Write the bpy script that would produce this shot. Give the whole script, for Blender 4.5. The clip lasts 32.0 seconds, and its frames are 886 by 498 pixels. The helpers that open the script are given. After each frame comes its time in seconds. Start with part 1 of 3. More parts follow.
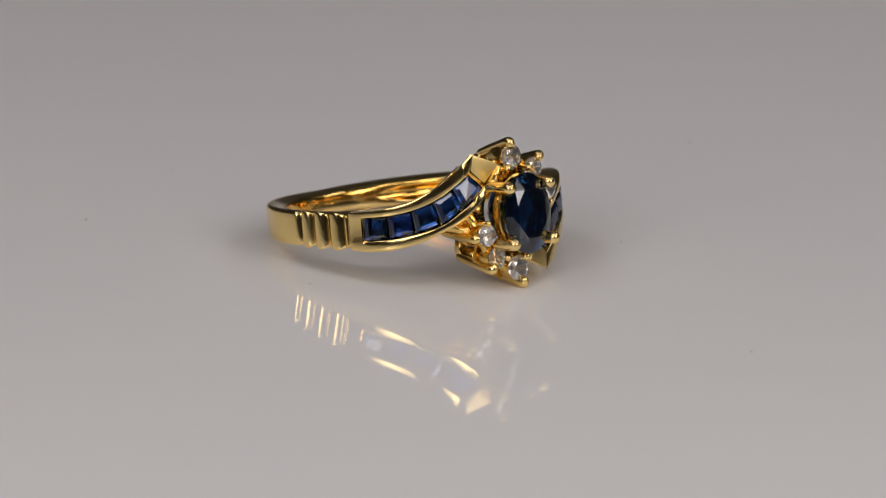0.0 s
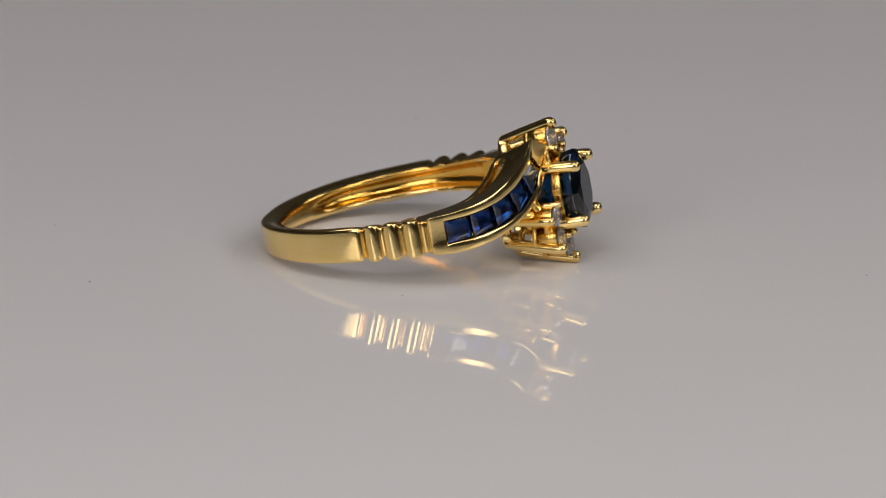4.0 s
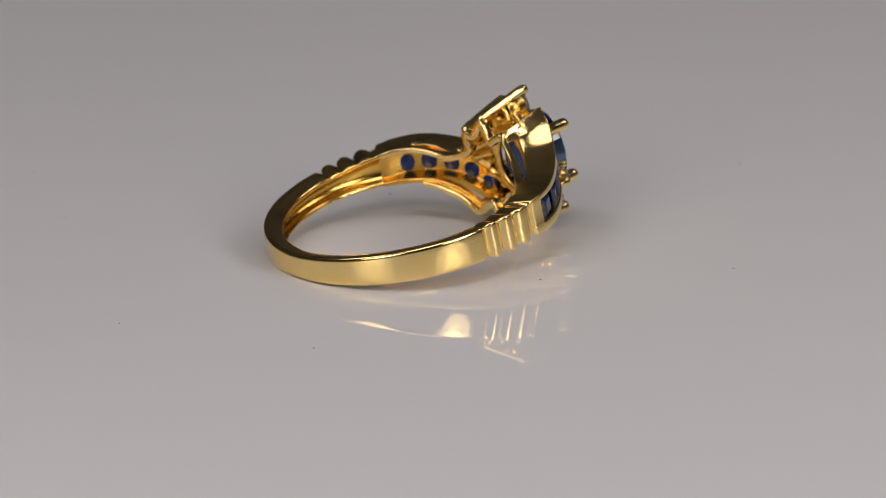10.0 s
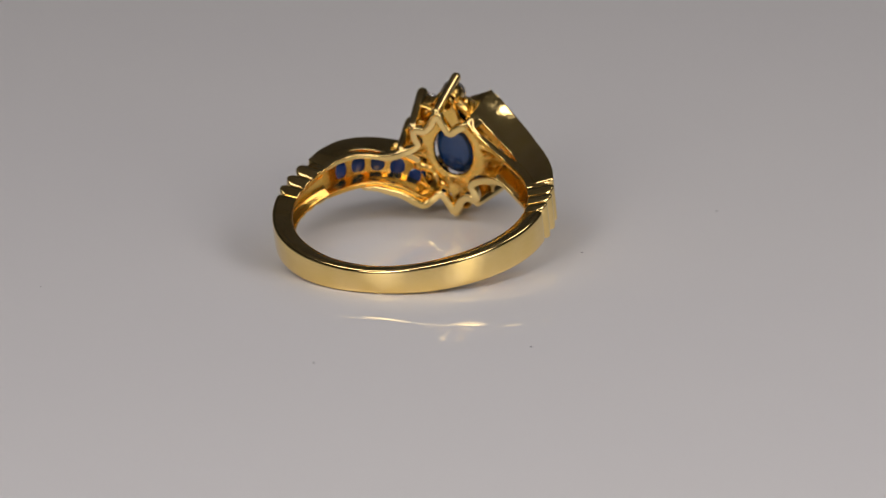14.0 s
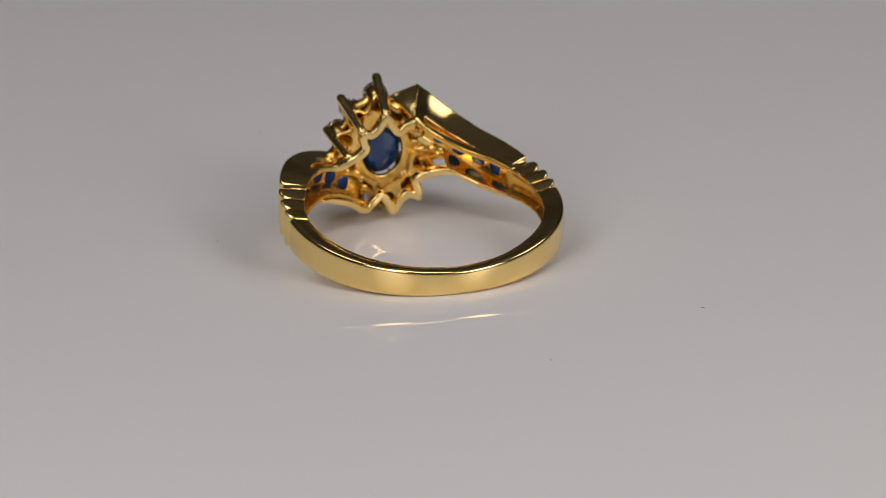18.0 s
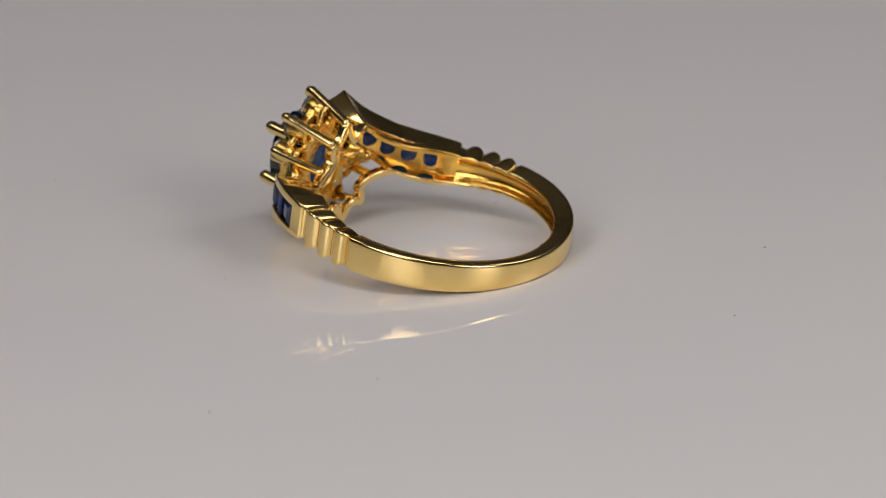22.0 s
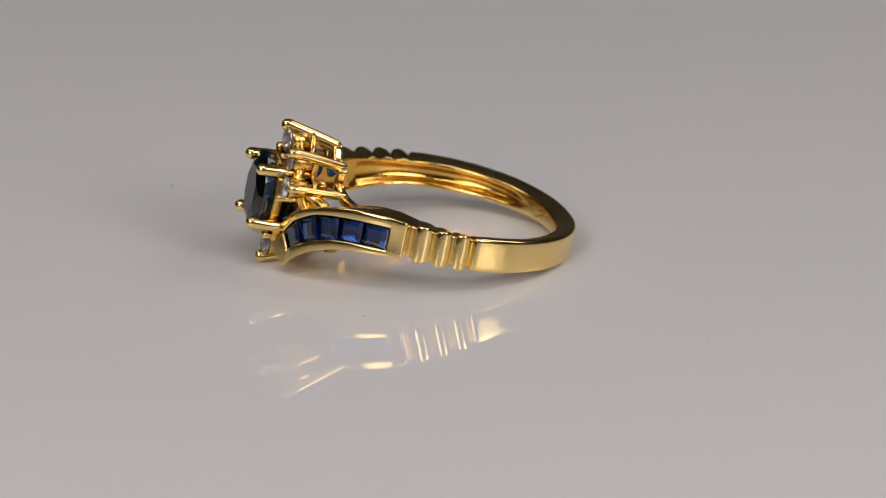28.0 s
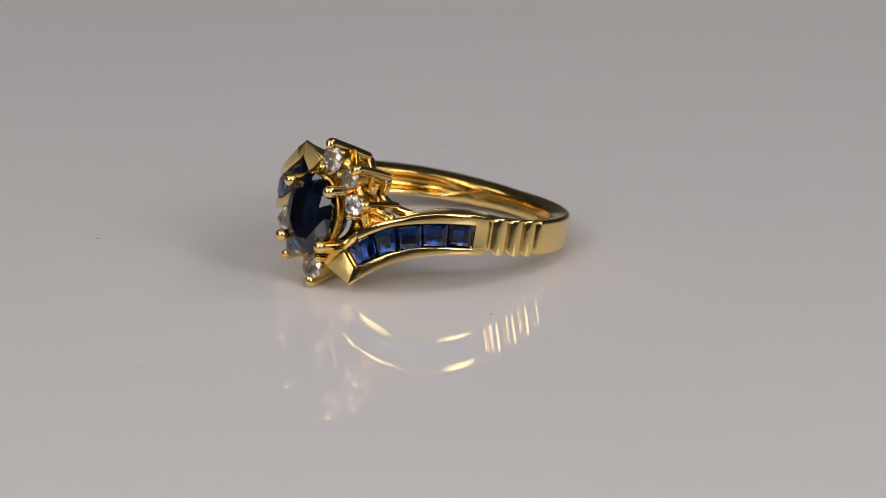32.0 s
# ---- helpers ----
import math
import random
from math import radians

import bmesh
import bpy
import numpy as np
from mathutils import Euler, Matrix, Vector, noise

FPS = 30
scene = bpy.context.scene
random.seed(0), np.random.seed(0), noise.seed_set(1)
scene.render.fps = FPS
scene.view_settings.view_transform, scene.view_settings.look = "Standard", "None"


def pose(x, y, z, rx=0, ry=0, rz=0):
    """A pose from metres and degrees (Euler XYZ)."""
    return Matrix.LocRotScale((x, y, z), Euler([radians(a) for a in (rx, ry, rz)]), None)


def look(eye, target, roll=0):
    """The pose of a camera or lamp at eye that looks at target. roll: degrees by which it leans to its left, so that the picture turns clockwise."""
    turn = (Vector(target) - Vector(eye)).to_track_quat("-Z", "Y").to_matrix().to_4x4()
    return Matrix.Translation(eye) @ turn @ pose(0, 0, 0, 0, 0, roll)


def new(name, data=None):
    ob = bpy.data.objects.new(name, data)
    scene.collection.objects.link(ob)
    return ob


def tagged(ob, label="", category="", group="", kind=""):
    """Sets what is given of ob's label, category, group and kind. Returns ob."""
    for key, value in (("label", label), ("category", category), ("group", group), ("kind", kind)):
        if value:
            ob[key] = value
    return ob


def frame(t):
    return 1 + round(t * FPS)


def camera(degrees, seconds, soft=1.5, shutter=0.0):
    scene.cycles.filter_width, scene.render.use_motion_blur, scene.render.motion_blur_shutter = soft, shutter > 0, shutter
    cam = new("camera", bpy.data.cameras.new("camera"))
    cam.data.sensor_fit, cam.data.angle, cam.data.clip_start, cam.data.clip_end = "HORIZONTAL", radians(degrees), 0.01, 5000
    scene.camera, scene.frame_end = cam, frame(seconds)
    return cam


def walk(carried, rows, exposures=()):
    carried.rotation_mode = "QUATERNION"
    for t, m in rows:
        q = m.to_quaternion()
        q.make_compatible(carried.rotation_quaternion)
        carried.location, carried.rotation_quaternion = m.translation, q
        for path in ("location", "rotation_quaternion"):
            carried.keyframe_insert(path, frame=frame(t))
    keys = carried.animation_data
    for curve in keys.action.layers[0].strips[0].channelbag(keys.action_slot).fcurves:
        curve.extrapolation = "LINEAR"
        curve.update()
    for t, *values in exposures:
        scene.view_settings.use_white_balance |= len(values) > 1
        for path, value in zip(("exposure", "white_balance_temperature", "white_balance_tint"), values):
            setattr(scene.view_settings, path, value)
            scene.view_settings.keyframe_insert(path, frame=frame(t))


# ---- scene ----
MM = 0.001
SECONDS = 32.0

# camera: still, a long close-up lens in front of the turntable
cam = camera(7.42, SECONDS, soft=1.0)
cam.data.dof.use_dof = True
cam.data.dof.focus_distance, cam.data.dof.aperture_fstop = 0.504, 52.0
EYE = Vector((0.0, -0.490, 0.15449))
YAW, PITCH = radians(0.216), radians(17.49)
AIM = EYE + Vector((math.sin(YAW) * math.cos(PITCH), math.cos(YAW) * math.cos(PITCH), -math.sin(PITCH)))
walk(cam, [(0, look(EYE, AIM)), (SECONDS, look(EYE, AIM))])

# the turntable's turn, degrees at a time in seconds
TURN_START, TURN_RATE = 0.485, 8.7202
# the acrylic plate lies a little out of true on the turntable
PLATE_REST = pose(0, 0, 0.000041, -0.839, 1.231, 0)


def turn(t):
    return pose(0, 0, 0, 0, 0, TURN_START + TURN_RATE * t)


# the ring's rest on the turntable: bore axis leans back because the head is wider than the shank
RING_REST = Matrix((
    (0.62475794, 0.77565707, -0.08963052, -0.93713691 * MM),
    (-0.75587722, 0.62958493, 0.17964533, 1.28203600 * MM),
    (0.19577319, -0.04448518, 0.97963969, 3.04590921 * MM),
    (0, 0, 0, 1)))

# ---- light: soft boxes beside the camera and higher round the turntable in a dim studio ----
world = bpy.data.worlds.new("studio_air")
scene.world = world
world.use_nodes = True
world.node_tree.nodes["Background"].inputs[0].default_value = (0.9, 0.93, 1.0, 1)
world.node_tree.nodes["Background"].inputs[1].default_value = 0.05


def softbox(name, azimuth, elevation, distance, width, height, watts, colour):
    a, e = radians(azimuth), radians(elevation)
    eye = Vector((math.sin(a) * math.cos(e), -math.cos(a) * math.cos(e), math.sin(e))) * distance
    lamp = bpy.data.lights.new(name, "AREA")
    lamp.shape, lamp.size, lamp.size_y = "ELLIPSE", width, height
    lamp.energy, lamp.color = watts, colour
    ob = new(name, lamp)
    ob.matrix_world = look(eye, (0, 0, 0.005))
    return ob


WARM = (1.0, 0.930, 0.917)
softbox("softbox_west", -27, 28, 0.46, 0.25, 0.30, 0.50, WARM)
softbox("softbox_west_bulb", -27, 28, 0.455, 0.13, 0.17, 0.12, WARM)
softbox("softbox_east", 44, 28, 0.46, 0.25, 0.30, 0.45, WARM)
softbox("softbox_east_bulb", 44, 28, 0.455, 0.13, 0.17, 0.20, WARM)
softbox("softbox_front", 5, 63, 0.50, 0.29, 0.13, 0.44, WARM)
softbox("softbox_west_high", -78, 57, 0.70, 0.33, 0.28, 0.54, WARM)
softbox("softbox_east_high", 100, 46, 0.70, 0.30, 0.30, 0.54, WARM)
scene.view_settings.exposure = 0.0


# ---- materials ----
def material(name):
    m = bpy.data.materials.new(name)
    m.use_nodes = True
    nt = m.node_tree
    return m, nt, nt.nodes["Principled BSDF"]


def link(nt, a, b):
    nt.links.new(a, b)


def noise_node(nt, scale, detail=3.0, rough=0.5):
    tc = nt.nodes.new("ShaderNodeTexCoord")
    n = nt.nodes.new("ShaderNodeTexNoise")
    n.inputs["Scale"].default_value = scale
    n.inputs["Detail"].default_value = detail
    n.inputs["Roughness"].default_value = rough
    link(nt, tc.outputs["Object"], n.inputs["Vector"])
    return n


def ramp(nt, src, p0, c0, p1, c1):
    r = nt.nodes.new("ShaderNodeValToRGB")
    r.color_ramp.elements[0].position, r.color_ramp.elements[0].color = p0, (*c0, 1)
    r.color_ramp.elements[1].position, r.color_ramp.elements[1].color = p1, (*c1, 1)
    link(nt, src, r.inputs[0])
    return r.outputs[0]


def grey_ramp(nt, src, p0, v0, p1, v1):
    return ramp(nt, src, p0, (v0,) * 3, p1, (v1,) * 3)


def bump(nt, bsdf, height, strength, distance):
    b = nt.nodes.new("ShaderNodeBump")
    b.inputs["Strength"].default_value = strength
    b.inputs["Distance"].default_value = distance
    link(nt, height, b.inputs["Height"])
    link(nt, b.outputs[0], bsdf.inputs["Normal"])


def gold(name, rough_lo, rough_hi, relief, depth=0.00002, lumps=420, c0=(0.89, 0.655, 0.24), c1=(0.94, 0.71, 0.305)):
    m, nt, b = material(name)
    b.inputs["Metallic"].default_value = 1.0
    wide = noise_node(nt, lumps, 3)
    fine = noise_node(nt, 5200, 2)
    link(nt, ramp(nt, wide.outputs[0], 0.35, c0, 0.65, c1), b.inputs["Base Color"])
    # fine polishing scratches along two ways
    tc = nt.nodes.new("ShaderNodeTexCoord")
    lines = []
    for turn_z, stretch in ((0.5, (900, 16000, 900)), (2.1, (700, 700, 14000))):
        mp = nt.nodes.new("ShaderNodeMapping")
        mp.inputs["Rotation"].default_value = (0.3, 0.2, turn_z)
        mp.inputs["Scale"].default_value = stretch
        link(nt, tc.outputs["Object"], mp.inputs["Vector"])
        nz = nt.nodes.new("ShaderNodeTexNoise")
        nz.inputs["Scale"].default_value = 1.0
        nz.inputs["Detail"].default_value = 2.0
        link(nt, mp.outputs[0], nz.inputs["Vector"])
        lines.append(grey_ramp(nt, nz.outputs[0], 0.62, 0.0, 0.74, 1.0))
    worn = nt.nodes.new("ShaderNodeMath")
    worn.operation = "MAXIMUM"
    link(nt, lines[0], worn.inputs[0])
    link(nt, lines[1], worn.inputs[1])
    rough = nt.nodes.new("ShaderNodeMath")
    rough.operation = "MULTIPLY_ADD"
    link(nt, worn.outputs[0], rough.inputs[0])
    rough.inputs[1].default_value = 0.10
    link(nt, grey_ramp(nt, wide.outputs[0], 0.3, rough_lo, 0.7, rough_hi), rough.inputs[2])
    link(nt, rough.outputs[0], b.inputs["Roughness"])
    mix = nt.nodes.new("ShaderNodeMath")
    mix.operation = "MULTIPLY_ADD"
    link(nt, wide.outputs[0], mix.inputs[0])
    mix.inputs[1].default_value = 2.2
    link(nt, fine.outputs[0], mix.inputs[2])
    bump(nt, b, mix.outputs[0], relief, depth)
    return m


GOLD = gold("polished_gold", 0.055, 0.14, 0.35)
GOLD_SATIN = gold("satin_gold", 0.30, 0.42, 0.6, 0.00003, 900)
# next three golds: deeper orange painted in for light bounced inside the ring
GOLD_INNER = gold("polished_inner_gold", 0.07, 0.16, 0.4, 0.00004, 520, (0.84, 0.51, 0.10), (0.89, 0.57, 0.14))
GOLD_BED = gold("dull_inner_gold", 0.16, 0.30, 0.5, 0.00004, 560, (0.80, 0.47, 0.09), (0.86, 0.54, 0.13))
GOLD_CAST = gold("cast_gold", 0.13, 0.25, 0.7, 0.000045, 800, (0.81, 0.51, 0.12), (0.87, 0.58, 0.17))


def gem(name, colour, ior, rough=0.0, tint2=None):
    m, nt, b = material(name)
    b.inputs["Base Color"].default_value = (*colour, 1)
    b.inputs["Transmission Weight"].default_value = 1.0
    b.inputs["IOR"].default_value = ior
    b.inputs["Roughness"].default_value = rough
    if tint2:
        info = nt.nodes.new("ShaderNodeObjectInfo")
        link(nt, ramp(nt, info.outputs["Random"], 0.0, colour, 1.0, tint2), b.inputs["Base Color"])
    return m


SAPPHIRE = gem("blue_sapphire", (0.005, 0.032, 0.46), 1.77, 0.0, (0.009, 0.066, 0.66))
SAPPHIRE_OVAL = gem("deep_blue_sapphire", (0.006, 0.042, 0.115), 1.77)
SAPPHIRE_BELLY = gem("deep_blue_sapphire_pavilion", (0.006, 0.052, 0.20), 1.77, 0.08)
SAPPHIRE_BELLY.node_tree.nodes["Principled BSDF"].inputs["Transmission Weight"].default_value = 0.45
SAPPHIRE_BELLY.node_tree.nodes["Principled BSDF"].inputs["Specular IOR Level"].default_value = 0.15
SAPPHIRE_BACK = gem("blue_sapphire_pavilion", (0.010, 0.050, 0.26), 1.77, 0.12)
SAPPHIRE_BACK.node_tree.nodes["Principled BSDF"].inputs["Transmission Weight"].default_value = 0.35
SAPPHIRE_BACK.node_tree.nodes["Principled BSDF"].inputs["Specular IOR Level"].default_value = 0.05
DIAMOND = gem("clear_diamond", (0.99, 0.985, 0.98), 2.4, 0.0)
# a share of diffuse white stands in for bright light returned by the facets
DIAMOND.node_tree.nodes["Principled BSDF"].inputs["Transmission Weight"].default_value = 0.90

ACRYLIC, nt, b = material("glossy_white_acrylic")
n1 = noise_node(nt, 14, 4)
link(nt, ramp(nt, n1.outputs[0], 0.3, (0.78, 0.78, 0.79), 0.7, (0.80, 0.80, 0.80)), b.inputs["Base Color"])
n2 = noise_node(nt, 90, 3)
link(nt, grey_ramp(nt, n2.outputs[0], 0.3, 0.001, 0.7, 0.006), b.inputs["Roughness"])
b.inputs["IOR"].default_value = 1.5

DUST, nt, b = material("dark_dust")
b.inputs["Roughness"].default_value = 0.9
n1 = noise_node(nt, 9000, 2)
link(nt, ramp(nt, n1.outputs[0], 0.3, (0.05, 0.05, 0.06), 0.7, (0.12, 0.12, 0.14)), b.inputs["Base Color"])

WALL, nt, b = material("light_grey_paint")
b.inputs["Roughness"].default_value = 0.85
n1 = noise_node(nt, 3, 4)
link(nt, ramp(nt, n1.outputs[0], 0.3, (0.50, 0.495, 0.485), 0.7, (0.56, 0.555, 0.545)), b.inputs["Base Color"])
bump(nt, b, n1.outputs[0], 0.1, 0.002)

# unseen ceiling, kept whiter than the walls to lift the gold's dark top faces
CEILING, nt, b = material("white_ceiling_paint")
b.inputs["Roughness"].default_value = 0.9
n1 = noise_node(nt, 4, 4)
link(nt, ramp(nt, n1.outputs[0], 0.3, (0.84, 0.835, 0.83), 0.7, (0.88, 0.875, 0.87)), b.inputs["Base Color"])
bump(nt, b, n1.outputs[0], 0.1, 0.002)

WOOD, nt, b = material("grey_laminate")
b.inputs["Roughness"].default_value = 0.5
n1 = noise_node(nt, 25, 4)
link(nt, ramp(nt, n1.outputs[0], 0.3, (0.30, 0.29, 0.28), 0.7, (0.36, 0.35, 0.34)), b.inputs["Base Color"])


# ---- mesh helpers; ring shapes are given in millimetres ----
def part(name, bm, mat, parent=None, label="", scale=MM, smooth=True, crease=38, matrix=None):
    if scale != 1:
        bmesh.ops.scale(bm, vec=(scale,) * 3, verts=bm.verts)
    bmesh.ops.recalc_face_normals(bm, faces=bm.faces)
    if smooth:
        for f in bm.faces:
            f.smooth = True
        for e in bm.edges:
            if len(e.link_faces) == 2 and e.calc_face_angle(0) > radians(crease):
                e.smooth = False
    me = bpy.data.meshes.new(name)
    bm.to_mesh(me)
    bm.free()
    for one in (mat if isinstance(mat, tuple) else (mat,)):
        me.materials.append(one)
    ob = new(name, me)
    if parent:
        ob.parent = parent
    if matrix is not None:
        ob.matrix_basis = matrix
    if label:
        ob["label"] = label
    return ob


def twin(ob, parent, matrix):
    c = new(ob.name.split(".")[0], ob.data)
    c.parent = parent
    c.matrix_basis = matrix
    if "label" in ob:
        c["label"] = ob["label"]
    return c


def rounded(poly, rad, n=3):
    """A closed polygon of 2D points with each corner rounded by rad (one number, or one for each corner)."""
    out, k = [], len(poly)
    for i, p in enumerate(poly):
        r = rad[i] if isinstance(rad, (list, tuple)) else rad
        p, a, c = Vector(p), Vector(poly[i - 1]), Vector(poly[(i + 1) % k])
        da, dc = a - p, c - p
        r = min(r, 0.49 * da.length, 0.49 * dc.length)
        s, e = p + da.normalized() * r, p + dc.normalized() * r
        for j in range(n + 1):
            u = j / n
            out.append(s * (1 - u) ** 2 + p * 2 * u * (1 - u) + e * u * u)
    return out


def sweep(loops, cap=True, inside=(), gaps=()):
    """Joins equal loops into a tube; the strips named in inside take the second material, pieces (row, strip) in gaps stay open."""
    bm = bmesh.new()
    rows = [[bm.verts.new(p) for p in loop] for loop in loops]
    k = len(rows[0])
    for j, (a, b2) in enumerate(zip(rows, rows[1:])):
        for i in range(k):
            if (j, i) in gaps:
                continue
            f = bm.faces.new((a[i], a[(i + 1) % k], b2[(i + 1) % k], b2[i]))
            if any(lo <= i < hi for lo, hi in inside):
                f.material_index = 1
    if cap:
        bm.faces.new(rows[0][::-1])
        bm.faces.new(rows[-1])
    return bm


def polar(r, deg, z):
    a = radians(deg)
    return Vector((r * math.cos(a), r * math.sin(a), z))


def table(x, xs, ys):
    """A smooth curve through the given values that never overshoots them."""
    if x <= xs[0]:
        return float(ys[0])
    if x >= xs[-1]:
        return float(ys[-1])
    i = next(k for k in range(len(xs) - 1) if x <= xs[k + 1])

    def rise(k):
        return (ys[k + 1] - ys[k]) / (xs[k + 1] - xs[k])

    def slope(k):
        if k == 0:
            return rise(0)
        if k == len(xs) - 1:
            return rise(k - 1)
        a, c = rise(k - 1), rise(k)
        return 2 * a * c / (a + c) if a * c > 0 else 0.0
    h = xs[i + 1] - xs[i]
    t = (x - xs[i]) / h
    return float((2 * t ** 3 - 3 * t * t + 1) * ys[i] + (t ** 3 - 2 * t * t + t) * h * slope(i)
                 + (3 * t * t - 2 * t ** 3) * ys[i + 1] + (t ** 3 - t * t) * h * slope(i + 1))


def spline(points, n):
    """Points along a smooth curve through the given points."""
    pts = [Vector(p) for p in points]
    pts = [2 * pts[0] - pts[1]] + pts + [2 * pts[-1] - pts[-2]]
    out = []
    for i in range(1, len(pts) - 2):
        p0, p1, p2, p3 = pts[i - 1:i + 3]
        for j in range(n):
            t = j / n
            out.append(0.5 * ((2 * p1) + (p2 - p0) * t + (2 * p0 - 5 * p1 + 4 * p2 - p3) * t * t
                              + (3 * p1 - p0 - 3 * p2 + p3) * t ** 3))
    out.append(pts[-2])
    return out


def wire(points, radius, n=6, sides=12, ends=True, flat=1.0, up=None, square=1.0):
    """A rod along a curve; radius is a number or a list along the given points; round ends. flat widens it along up."""
    path = spline(points, n)
    m = len(path)
    if isinstance(radius, (list, tuple)):
        rad = [table(i / (m - 1), np.linspace(0, 1, len(radius)), radius) for i in range(m)]
    else:
        rad = [radius] * m
    if ends:
        d0, d1 = (path[0] - path[1]).normalized(), (path[-1] - path[-2]).normalized()
        head = [(path[0] + d0 * rad[0] * s, rad[0] * c) for s, c in ((0.98, 0.18), (0.8, 0.6), (0.45, 0.89))]
        tail = [(path[-1] + d1 * rad[-1] * s, rad[-1] * c) for s, c in ((0.45, 0.89), (0.8, 0.6), (0.98, 0.18))]
        path, rad = [h[0] for h in head] + path + [h[0] for h in tail], [h[1] for h in head] + rad + [h[1] for h in tail]
        m = len(path)
    loops, ref = [], Vector(up) if up else Vector((0.13, 0.21, 0.97))
    for i, p in enumerate(path):
        d = (path[min(i + 1, m - 1)] - path[max(i - 1, 0)]).normalized()
        side = d.cross(ref).normalized()
        top = side.cross(d).normalized()
        around = [(math.cos(2 * math.pi * (j + 0.5) / sides), math.sin(2 * math.pi * (j + 0.5) / sides)) for j in range(sides)]
        loops.append([p + (side * math.copysign(abs(c) ** square, c) + top * flat * math.copysign(abs(q) ** square, q)) * rad[i] for c, q in around])
    return sweep(loops)


def hull(points):
    bm = bmesh.new()
    for p in points:
        bm.verts.new(p)
    bmesh.ops.convex_hull(bm, input=bm.verts)
    bmesh.ops.dissolve_limit(bm, angle_limit=radians(0.8), verts=bm.verts, edges=bm.edges)
    return bm


def brilliant(centre, ry, rz, crown, pavilion, lower=0.45, table_size=0.58):
    """A round or oval brilliant cut that faces +x, its girdle at the centre."""
    c, pts = Vector(centre), []

    def at(x, s, a):
        return c + Vector((x, ry * s * math.cos(a), rz * s * math.sin(a)))
    for i in range(8):
        a = math.pi * i / 4
        pts.append(at(crown, table_size, a + math.pi / 8))
        pts.append(at(crown * 0.60, 0.83, a))
        pts.append(at(-0.07 - pavilion * (1 - lower) * 1.02, lower, a + math.pi / 8))
    for i in range(16):
        a = math.pi * i / 8
        pts.append(at(0.03, 1.0, a))
        pts.append(at(-0.07, 1.0, a))
    pts.append(at(-0.07 - pavilion, 0.0, 0))
    return hull(pts)


# ---- the ring's measures (mm and degrees; the other half is the same, turned half round the head's axis) ----
BORE = 8.88
FLIP = Matrix.Diagonal((1, -1, -1, 1))


def outer(a):
    return table(a, [0, 14, 22, 30, 38, 46, 55, 62, 75, 90, 120, 180],
                 [12.65, 12.62, 12.5, 12.28, 12.0, 11.73, 11.36, 11.04, 10.70, 10.43, 10.38, 10.33])


def edge_up(a):
    return table(a, [10, 15, 20, 25, 29.5, 33, 37, 46, 54, 62, 90, 120, 180],
                 [5.9, 4.86, 3.76, 2.95, 2.42, 2.08, 1.74, 1.36, 1.18, 1.12, 1.25, 1.26, 1.00])


def edge_low(a):
    return table(a, [9.8, 15, 19, 26, 34, 41, 47, 54, 62, 90, 120, 180],
                 [1.50, 0.40, -0.14, -0.78, -1.37, -1.71, -1.86, -1.87, -1.73, -1.48, -1.31, -1.00])


def channel_up(a):
    return table(a, [9, 15, 21, 28, 36, 46, 56], [4.2, 3.42, 2.52, 1.65, 1.06, 0.74, 0.66])


def channel_low(a):
    return table(a, [9, 10, 14, 20, 27, 36, 46, 56], [2.58, 2.38, 1.53, 0.58, -0.23, -0.73, -0.99, -1.05])


# ---- studio, all out of view: table, walls, floor, white ceiling added low for bounce ----
def box(x0, x1, y0, y1, z0, z1):
    bm = bmesh.new()
    bmesh.ops.create_cube(bm, size=1)
    bmesh.ops.scale(bm, vec=(x1 - x0, y1 - y0, z1 - z0), verts=bm.verts)
    bmesh.ops.translate(bm, vec=((x0 + x1) / 2, (y0 + y1) / 2, (z0 + z1) / 2), verts=bm.verts)
    return bm


def studio():
    for name, b6, mat, label in (
            ("floor", (-1.7, 1.7, -1.7, 1.7, -0.85, -0.79), WALL, "grey studio floor"),
            ("ceiling", (-1.7, 1.7, -1.7, 1.7, 1.20, 1.26), CEILING, "unseen low white ceiling added to bounce light"),
            ("wall_north", (-1.7, 1.7, 1.6, 1.7, -0.79, 1.20), WALL, "light grey painted studio wall"),
            ("wall_south", (-1.7, 1.7, -1.7, -1.6, -0.79, 1.20), WALL, "light grey painted studio wall"),
            ("wall_east", (1.6, 1.7, -1.6, 1.6, -0.79, 1.20), WALL, "light grey painted studio wall"),
            ("wall_west", (-1.7, -1.6, -1.6, 1.6, -0.79, 1.20), WALL, "light grey painted studio wall")):
        tagged(part(name, box(*b6), mat, scale=1, smooth=False), label, kind="structure")
    desk = new("studio_table")
    desk.location = (0, 0, -0.79)
    tagged(desk, "grey laminate studio table under the turntable", "table")
    part("tabletop", box(-0.7, 0.7, -0.45, 0.45, 0.732, 0.760), WOOD, desk, scale=1, smooth=False)
    for x in (-0.64, 0.64):
        for y in (-0.39, 0.39):
            part("leg", box(x - 0.025, x + 0.025, y - 0.025, y + 0.025, 0, 0.732), WOOD, desk, scale=1, smooth=False)


